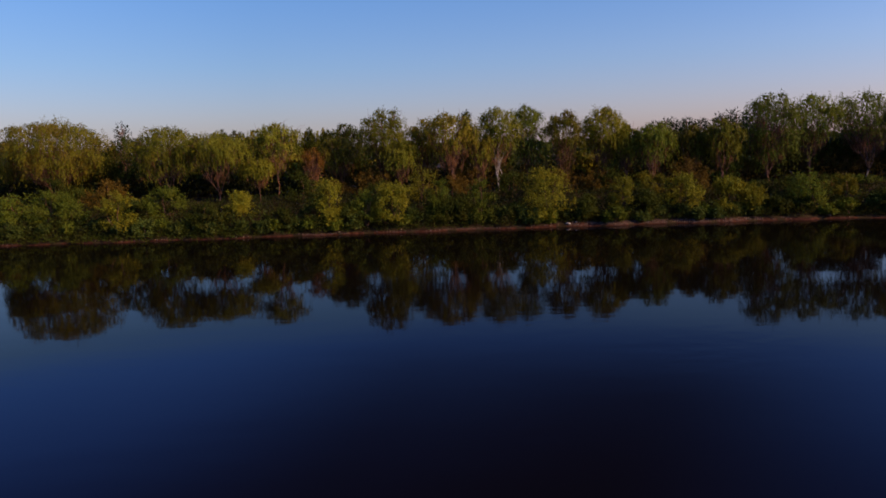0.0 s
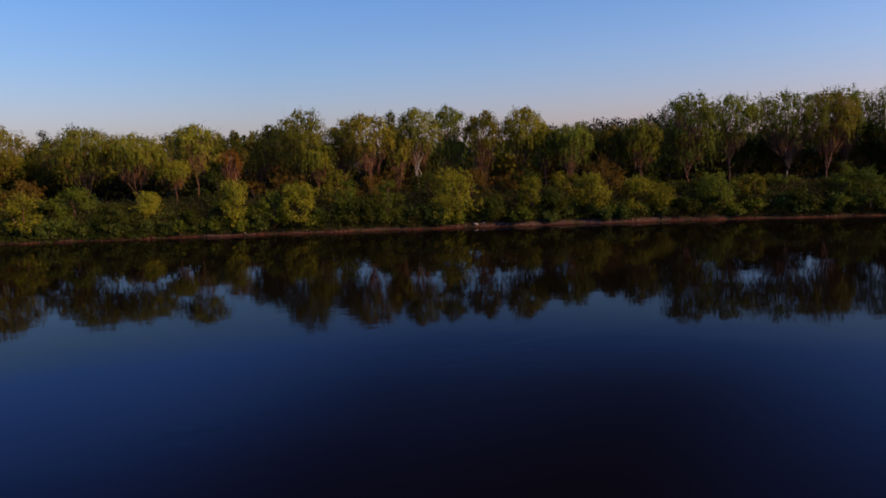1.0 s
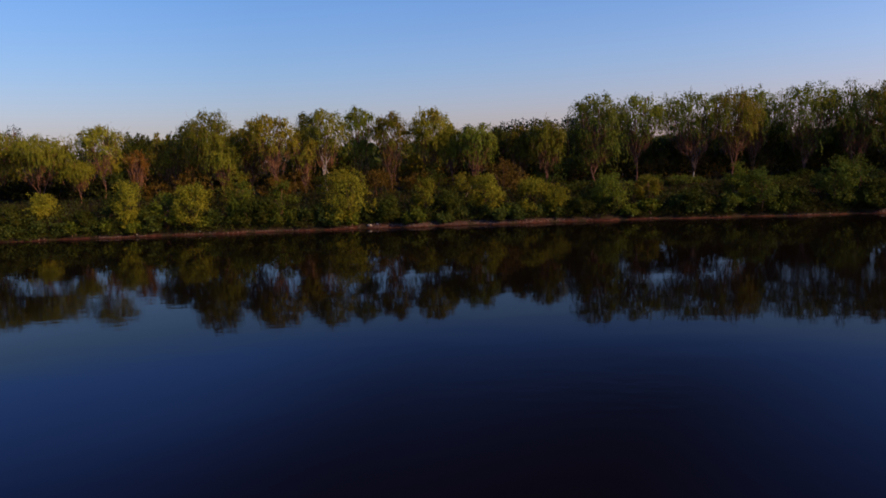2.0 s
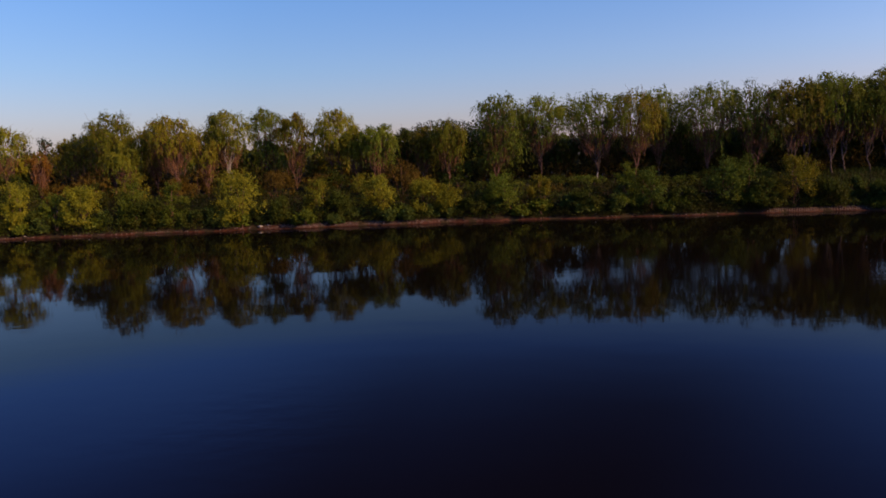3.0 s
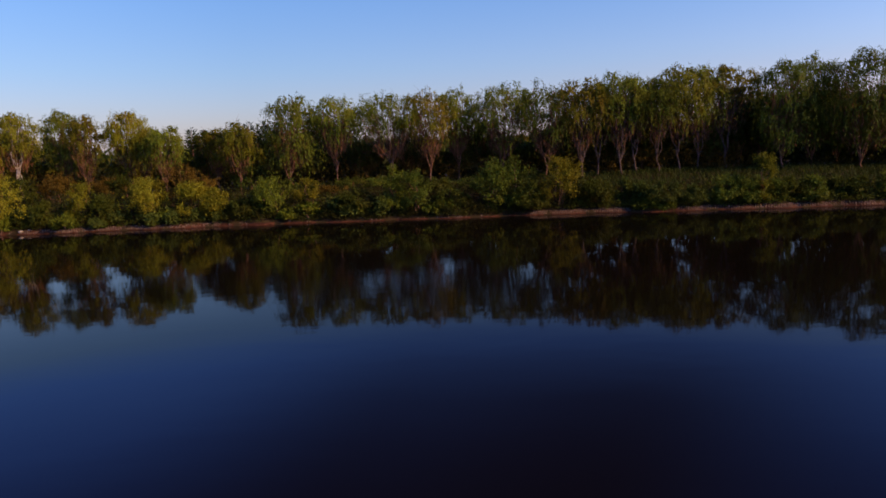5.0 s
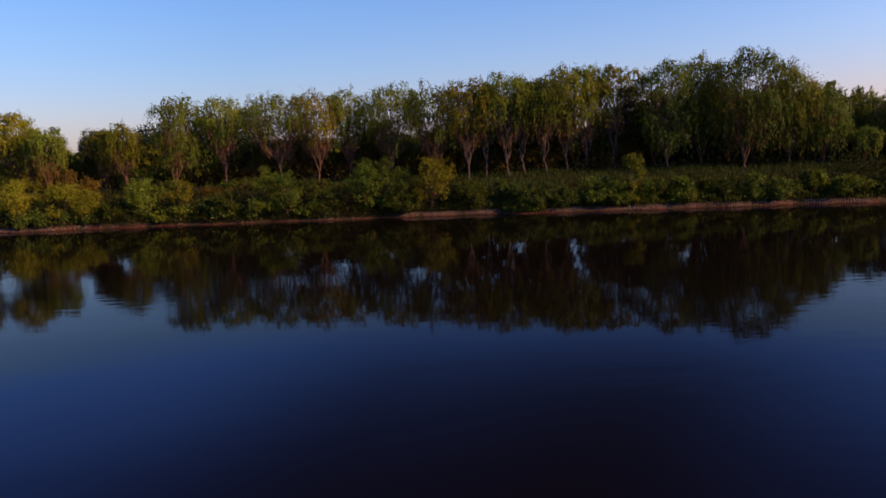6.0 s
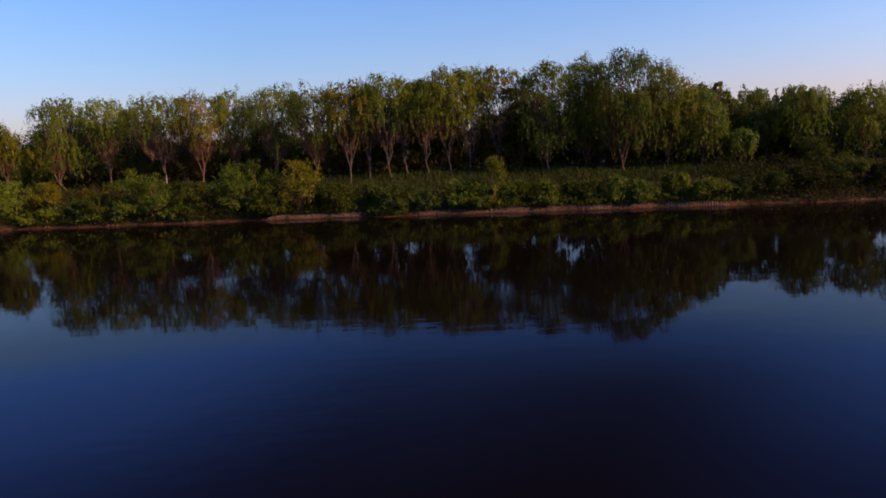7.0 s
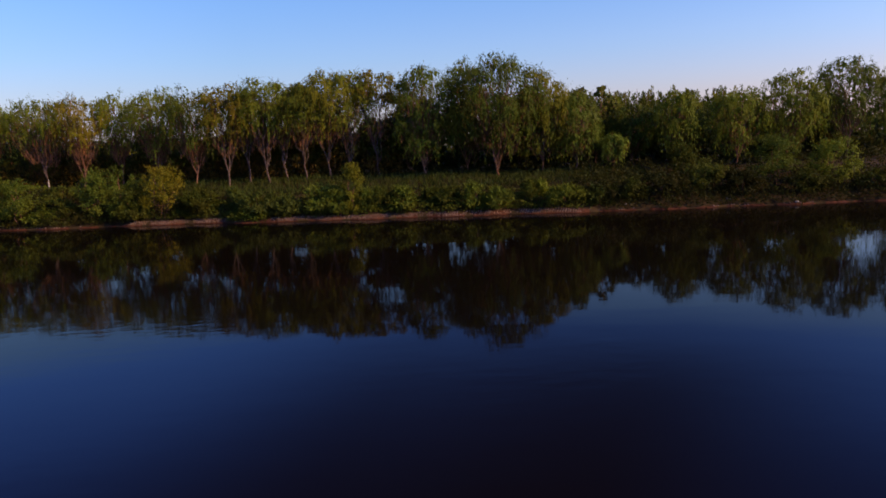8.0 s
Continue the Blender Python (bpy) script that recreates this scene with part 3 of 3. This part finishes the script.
# taller shrubs in the shade between the bushes and the willows
for i in range(44):
    x = -52 + i * 2.28 + 0.7 * math.sin(i * 2.3)
    d = 6.2 + 1.9 * math.sin(i * 1.37 + 0.5)
    if -25 < x < -12:
        continue
    bush(1600 + i, ("RDDRRDBR" if x < 22 else "DFDDRDFD")[i % 8], x, float(shore(x)) + d, (4.3 if x < 24 else 2.7) + 0.6 * math.sin(i * 2.9), 3.1 + 0.6 * math.sin(i * 1.9), "brown-green shrub in the shade under the willows", "shade_shrub", 5)
for g, group in enumerate((BUSHES_A, BUSHES_B, BUSHES_C, BUSHES_D)):
    for i, (kind, x, y, top, width) in enumerate(group):
        bush(1000 + 100 * g + i, kind, x, y - 0.35, top + (0.1 if kind in "DI" else 0.2), width * (1.0 if kind in "DI" else 1.1), BUSH_WORDS[kind])


# ---- trees behind the grove ----
def conifer(seed, x, y, top, width):
    rng = np.random.default_rng(seed)
    z0 = float(ground_z(x, y)) - 0.05
    h = top - z0
    thing = plant_base("conifer_tree", x, y, z0, "dark conifer with a ragged spiky top behind the willows", "tree", "conifers behind the willows")
    part("trunk", tubes([(bend(rng, (0, 0, -0.1), (0, 0, h * 0.95), 0, 6, 0.004), np.linspace(0.16, 0.02, 6))], 6), BARK, thing)
    n = 3000
    t = 1 - 0.9 * np.sqrt(rng.uniform(0, 1, n))
    a = rng.integers(0, 9, n) * 0.7 + np.floor(t * 14) * 1.1 + rng.normal(size=n) * 0.12
    r = (1.0 - t) ** 0.55 * width / 2 * 1.1 * rng.uniform(0.1, 1, n)
    at = np.stack([np.cos(a) * r, np.sin(a) * r, t * h * 0.98 + rng.normal(size=n) * 0.06 + r * 0.2], 1)
    way = np.stack([np.cos(a), np.sin(a), np.full(n, 0.55)], 1) + rng.normal(size=(n, 3)) * 0.4
    part("crown", polygons("crown", leaves(rng, at, way, 0.32, 0.10), 4), LEAF["N"], thing)
    return thing


def poplar(seed, x, y, top, width, kind):
    rng = np.random.default_rng(seed)
    z0 = float(ground_z(x, y)) - 0.05
    h = top - z0
    thing = plant_base("poplar_tree", x, y, z0, "slim upright poplar standing far behind the grove", "tree", "far poplars")
    part("trunk", tubes([(bend(rng, (0, 0, -0.1), (0, 0, h * 0.96), 0, 6, 0.005), np.linspace(0.15, 0.02, 6))], 5), BARK, thing)
    n, k = 1700, 11
    a, q = rng.uniform(0, 6.28, k), np.sqrt(rng.uniform(0, 1, k)) * width / 2
    spire = np.stack([np.cos(a) * q, np.sin(a) * q, h * (1.0 - 0.55 * (q / width) * rng.uniform(0.4, 1.4, k))], 1)
    pick = rng.integers(0, k, n)
    t = 1 - rng.uniform(0, 1, n) ** 1.3 * 0.85
    r = width * 0.16 * np.minimum(1, (1.03 - t) * 4)
    at = np.stack([spire[pick, 0] * (0.35 + 0.65 * t) + rng.normal(size=n) * r, spire[pick, 1] * (0.35 + 0.65 * t) + rng.normal(size=n) * r, spire[pick, 2] * t], 1)
    way = np.array([0, 0, 1.0]) + rng.normal(size=(n, 3)) * 0.4
    part("crown", polygons("crown", leaves(rng, at, way, 0.42, 0.12), 4), LEAF[kind], thing)
    return thing


def bare_tree(seed, x, y, top, width):
    rng = np.random.default_rng(seed)
    z0 = float(ground_z(x, y)) - 0.05
    h = top - z0
    thing = plant_base("bare_tree", x, y, z0, "sparse bare-branched tree standing far off", "tree", "far bare trees")
    part("trunk", tubes([(bend(rng, (0, 0, -0.1), (0, 0, h), 0, 6, 0.01), np.linspace(0.17, 0.03, 6))], 6), BARK, thing)
    tips, paths = [], []
    for i in range(34):
        t = rng.uniform(0.35, 0.97)
        a = rng.uniform(0, 6.28)
        r = width / 2 * rng.uniform(0.5, 1.0) * (1.25 - t)
        q = np.array([math.cos(a) * r, math.sin(a) * r, t * h + r * 0.7])
        paths.append((bend(rng, (0, 0, t * h), q, -0.1, 4, 0.05), np.linspace(0.06, 0.03, 4)))
        tips.append(q)
    part("branches", tubes(paths, 4), BARK, thing)
    tips = np.repeat(np.array(tips), 14, 0)
    at = tips + rng.normal(size=tips.shape) * 0.22
    part("crown", polygons("crown", leaves(rng, at, rng.normal(size=at.shape) + (0, 0, 0.6), 0.36, 0.12), 4), LEAF["N"], thing)
    return thing


for i in range(15):
    conifer(2000 + i, 20.0 + i * 0.78 + 0.2 * math.sin(i * 5), 67 + 1.5 * math.sin(i * 3), 8.0 + 0.09 * i + 0.25 * math.sin(i * 7), 3.8)
conifer(2020, 16.9, 64, 7.9, 2.6)
for i, (x, y, top) in enumerate(((-31.4, 105, 10.4), (-30.3, 105, 9.6), (-28.4, 106, 9.4))):
    poplar(2100 + i, x, y, top - 0.2, 2.4, "D")
for i in range(11):
    poplar(2160 + i, -34.6 + i * 0.98, 106 + 1.5 * math.sin(i * 3), 9.9 + 0.4 * math.sin(i * 2.2), 2.3, "BDW"[i % 3])
for i in range(9):
    poplar(2110 + i, -23.6 + i * 0.95, 109 + math.sin(i * 4), 10.1 + 0.3 * math.sin(i * 2.6), 2.3, "DWB"[i % 3])
for i in range(31):
    poplar(2130 + i, 79.0 + i * 1.0, 94 + 2 * math.sin(i * 5), 11.5 - 0.02 * i + 0.25 * math.sin(i * 2.6), 3.0, "GDW"[i % 3])
bare_tree(2200, -42.9, 93, 10.7, 4.4)
bare_tree(2201, -48.0, 95, 10.4, 3.0)
bare_tree(2202, -29.0, 90, 9.0, 3.2)
bare_tree(2203, -33.0, 92, 8.6, 3.4)


# ---- woods, undergrowth and grass that nobody could count ----
def thicket(name, seed, xs_, ys_, tops, count, size, mat, label, category):
    """Leaves heaped over a field of mounds between two lines of depth; tops gives the height over the ground."""
    rng = np.random.default_rng(seed)
    x = rng.uniform(xs_[0], xs_[1], count)
    d = rng.uniform(ys_[0], ys_[1], count)
    y = shore(x) + d
    heap = 0.5 + 0.5 * np.sin(x * 2.6 + 2.2 * np.sin(d * 0.9) + seed) * np.sin(d * 1.7 + x * 0.33 + 1.3 * np.sin(x * 0.7))
    fine = 0.5 + 0.5 * np.sin(x * 5.1 + d * 3.7 + seed)
    top = tops[0] + (tops[1] - tops[0]) * (0.72 * heap + 0.28 * fine)
    z = ground_z(x, y) + top * np.sqrt(rng.uniform(0.02, 1, count))
    way = rng.normal(size=(count, 3)) * 0.7 + np.array([0, -0.25, 0.35])
    return tagged(part(name, polygons(name, leaves(rng, np.stack([x, y, z], 1), way, *size), 4), mat), label, category, kind="stuff")


# thickets with I leaves darken gaps and shaded ground by colour
thicket("undergrowth", 31, (-60, 31), (0.35, 5.5), (0.35, 1.5), 29000, (0.18, 0.085), LEAF["I"], "leafy undergrowth between the bushes, darkened by colour for shaded gaps", "undergrowth")
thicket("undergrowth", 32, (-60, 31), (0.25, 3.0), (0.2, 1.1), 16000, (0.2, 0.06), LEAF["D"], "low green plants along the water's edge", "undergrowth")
thicket("undergrowth", 33, (31, 50), (0.3, 5.0), (0.35, 1.3), 12000, (0.17, 0.08), LEAF["I"], "leafy undergrowth between the bushes, darkened by colour for shaded gaps", "undergrowth")
thicket("undergrowth", 34, (48, 77), (0.28, 3.0), (0.15, 0.7), 14000, (0.17, 0.075), LEAF["D"], "green leafy plants hanging over the bank's edge", "undergrowth")
thicket("undergrowth", 36, (48, 78), (2.2, 4.2), (0.02, 0.5), 5000, (0.2, 0.06), LEAF["I"], "clumps of plants on the grassy slope, leaf colour darkened for shade", "undergrowth")
thicket("undergrowth", 37, (40, 125), (9.3, 14.5), (0.15, 0.9), 9000, (0.34, 0.12), LEAF["I"], "low growth under the grove, its shade put into the leaf colour", "undergrowth")
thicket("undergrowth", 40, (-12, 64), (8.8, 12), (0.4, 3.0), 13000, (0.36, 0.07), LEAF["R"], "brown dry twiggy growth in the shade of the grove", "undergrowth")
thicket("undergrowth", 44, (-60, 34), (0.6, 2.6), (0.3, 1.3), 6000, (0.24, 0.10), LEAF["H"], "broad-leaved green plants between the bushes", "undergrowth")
thicket("undergrowth", 45, (-64, -10), (9, 15), (0.7, 2.4), 11000, (0.42, 0.17), LEAF["I"], "thicket under the umbrella-shaped willows, shade put into its leaf colour", "undergrowth")
thicket("undergrowth", 38, (-60, 46), (0.25, 1.7), (0.15, 0.8), 13000, (0.2, 0.07), LEAF["I"], "leafy plants overhanging the water, coloured dark for shade", "undergrowth")
thicket("undergrowth", 50, (-60, -13), (-0.05, 0.6), (0.05, 0.45), 5500, (0.18, 0.07), LEAF["D"], "low plants hanging down to the water", "undergrowth")
thicket("undergrowth", 46, (-60, 6), (0.14, 0.8), (0.1, 0.5), 7000, (0.17, 0.06), LEAF["D"], "leafy plants overhanging the water's edge", "undergrowth")
thicket("undergrowth", 48, (52.3, 55.1), (0.0, 0.7), (0.1, 0.7), 1200, (0.2, 0.07), LEAF["F"], "leafy plants hanging into the water", "undergrowth")
thicket("undergrowth", 49, (28.5, 45), (0.12, 0.7), (0.1, 0.45), 3000, (0.18, 0.07), LEAF["I"], "leafy plants overhanging the water, coloured dark for shade", "undergrowth")
thicket("undergrowth", 47, (6, 78), (0.42, 1.1), (0.1, 0.5), 8000, (0.17, 0.06), LEAF["D"], "leafy plants overhanging the stone edge", "undergrowth")
thicket("undergrowth", 39, (77, 125), (-0.03, 1.5), (0.1, 0.7), 12000, (0.2, 0.07), LEAF["I"], "leafy plants overhanging the water, coloured dark for shade", "undergrowth")
thicket("undergrowth", 35, (76, 125), (0.35, 6.0), (0.4, 1.7), 22000, (0.2, 0.085), LEAF["I"], "leafy undergrowth on the bank, shade put into its leaf colour", "undergrowth")
# the first two woods use the shade-coloured I leaves as a dark backing
thicket("far_woods", 41, (-75, 25), (14, 26), (0.5, 2.4), 16000, (0.75, 0.4), LEAF["I"], "thicket behind the willow grove, shade put into its leaf colour", "woods")
thicket("far_woods", 42, (25, 130), (13, 26), (0.5, 2.4), 17000, (0.75, 0.4), LEAF["I"], "thicket behind the willow grove, shade put into its leaf colour", "woods")
thicket("far_woods", 43, (-200, 260), (62, 80), (3.4, 5.4), 26000, (1.4, 0.8), LEAF["D"], "far line of dark woods beyond the bank", "woods")


def grass(seed, xs_, ds_, count, tall):
    rng = np.random.default_rng(seed)
    x = rng.uniform(*xs_, count)
    d = rng.uniform(*ds_, count)
    y = shore(x) + d
    at = np.stack([x, y, ground_z(x, y) - 0.02], 1)
    way = np.array([0, 0, 1.0]) + rng.normal(size=(count, 3)) * 0.35
    return tagged(part("grass", polygons("grass", leaves(rng, at, way, tall, 0.05), 4), GRASS), "rough green grass on the bank's slope", "grass", kind="stuff")


grass(51, (46, 82), (4.0, 9.5), 14000, 0.42)
grass(52, (-50, 46), (4.0, 9.0), 11000, 0.4)

# ---- stone edge of the bank ----
def revetment(seed, x0, x1, label):
    """Rows of small concrete blocks laid up the slope, with open joints and worn, uneven heads."""
    rng = np.random.default_rng(seed)
    verts, faces = [], []
    pitch, x = 0.155, x0
    while x < x1:
        bare = 0.5 + 0.5 * math.sin(x * 0.83) * math.sin(x * 0.31 + 1) + (0.4 if 9 < x < 23.3 or 45.3 < x < 52.2 or 55.2 < x < 75.5 else -0.05 if -11 < x < 5 else -0.7 if 23 < x < 30 else -0.4)
        rows = max(1, int(round(float(edge(x)) / 0.15)))
        for row in range(rows):
            if rng.uniform() > bare + 0.15:
                continue
            a, b = 0.10 + row * 0.15, 0.10 + row * 0.15 + 0.105
            cx = x + (0.07 * row) + rng.normal() * 0.012
            up = 0.022 + abs(rng.normal()) * 0.022
            box = []
            for d, lift in ((a, -0.05), (b, -0.05), (a, up * 0.8), (b, up)):
                for side in (-0.045, 0.045):
                    box.append((cx + side * (0.8 if lift > 0 else 1), float(shore(cx)) + d, d * 0.52 + lift))
            n = len(verts)
            verts += box
            faces += [(n + 4, n + 5, n + 7, n + 6), (n, n + 1, n + 5, n + 4), (n + 2, n + 6, n + 7, n + 3), (n, n + 4, n + 6, n + 2), (n + 1, n + 3, n + 7, n + 5)]
        x += pitch
    me = bpy.data.meshes.new("revetment")
    me.from_pydata(verts, [], faces)
    me.update()
    return tagged(part("revetment", me, BLOCK), label, "revetment", kind="stuff")


revetment(61, -70, 125, "worn reddish concrete blocks lining the water's edge")


def strip(name, x0, x1, d0, d1, lift, mat, label):
    xs_ = np.arange(x0, x1, 0.5)
    dd = np.linspace(d0, d1, 4)
    gx, gd = np.meshgrid(xs_, dd)
    gd = np.where(gd > 0, gd / d1 * np.minimum(d1, edge(gx) + 0.05), gd)
    gy = shore(gx) + gd
    gz = ground_z(gx, gy) + lift
    nx = len(xs_)
    me = bpy.data.meshes.new(name)
    me.from_pydata(np.stack([gx, gy, gz], -1).reshape(-1, 3).tolist(), [], [(j * nx + i, j * nx + i + 1, (j + 1) * nx + i + 1, (j + 1) * nx + i) for j in range(3) for i in range(nx - 1)])
    me.update()
    return tagged(part(name, me, mat), label, "mud", kind="structure")


strip("mud", -70, 125, -0.25, 0.5, 0.012, MUD, "wet reddish earth at the water line")


def stone(seed, x, d, size, label):
    rng = np.random.default_rng(seed)
    bm = bmesh.new()
    bmesh.ops.create_icosphere(bm, subdivisions=2, radius=size)
    for v in bm.verts:
        v.co *= 1 + 0.18 * noise.noise(v.co * (2.2 / size) + Vector((seed, 0, 0)))
        v.co.z *= 0.55
        v.co.x *= 1.3
    me = bpy.data.meshes.new("stone")
    bm.to_mesh(me)
    bm.free()
    y = float(shore(x)) + d
    ob = part("stone", me, STONE)
    ob.matrix_world = pose(x, y, float(ground_z(x, y)) + size * 0.3, 0, 0, rng.uniform(0, 360))
    return tagged(ob, label, "stone", "stones at the water")


for i, (x, d, size) in enumerate(((9.0, 0.5, 0.28), (9.6, 0.7, 0.17), (-7.6, 0.5, 0.13), (-3.2, 0.6, 0.12), (28.2, 0.6, 0.16), (33.4, 0.7, 0.15), (56.6, 0.9, 0.14), (89.0, 0.45, 0.2), (85.2, 0.9, 0.22), (78.6, 0.8, 0.16))):
    stone(70 + i, x, d - 0.2, size * 0.6, "pale stone lying on the reddish water's edge")


def fallen_branch(seed, x, y, z, length):
    rng = np.random.default_rng(seed)
    thing = plant_base("fallen_branch", x, y, z, "bare pale fallen branch leaning in the undergrowth", "branch")
    path = bend(rng, (0, 0, -0.5), (length, 0.2, 0.45), 0.25, 7, 0.03)
    part("limb", tubes([(path, np.linspace(0.05, 0.02, 7)), (bend(rng, path[4], path[4] + np.array([0.25, 0, 0.35]), 0.05, 4, 0.03), np.linspace(0.025, 0.01, 4))], 6), PALE_BARK, thing)


fallen_branch(90, 16.1, 54.5, float(ground_z(16.1, 54.5)) + 0.45, 0.9)
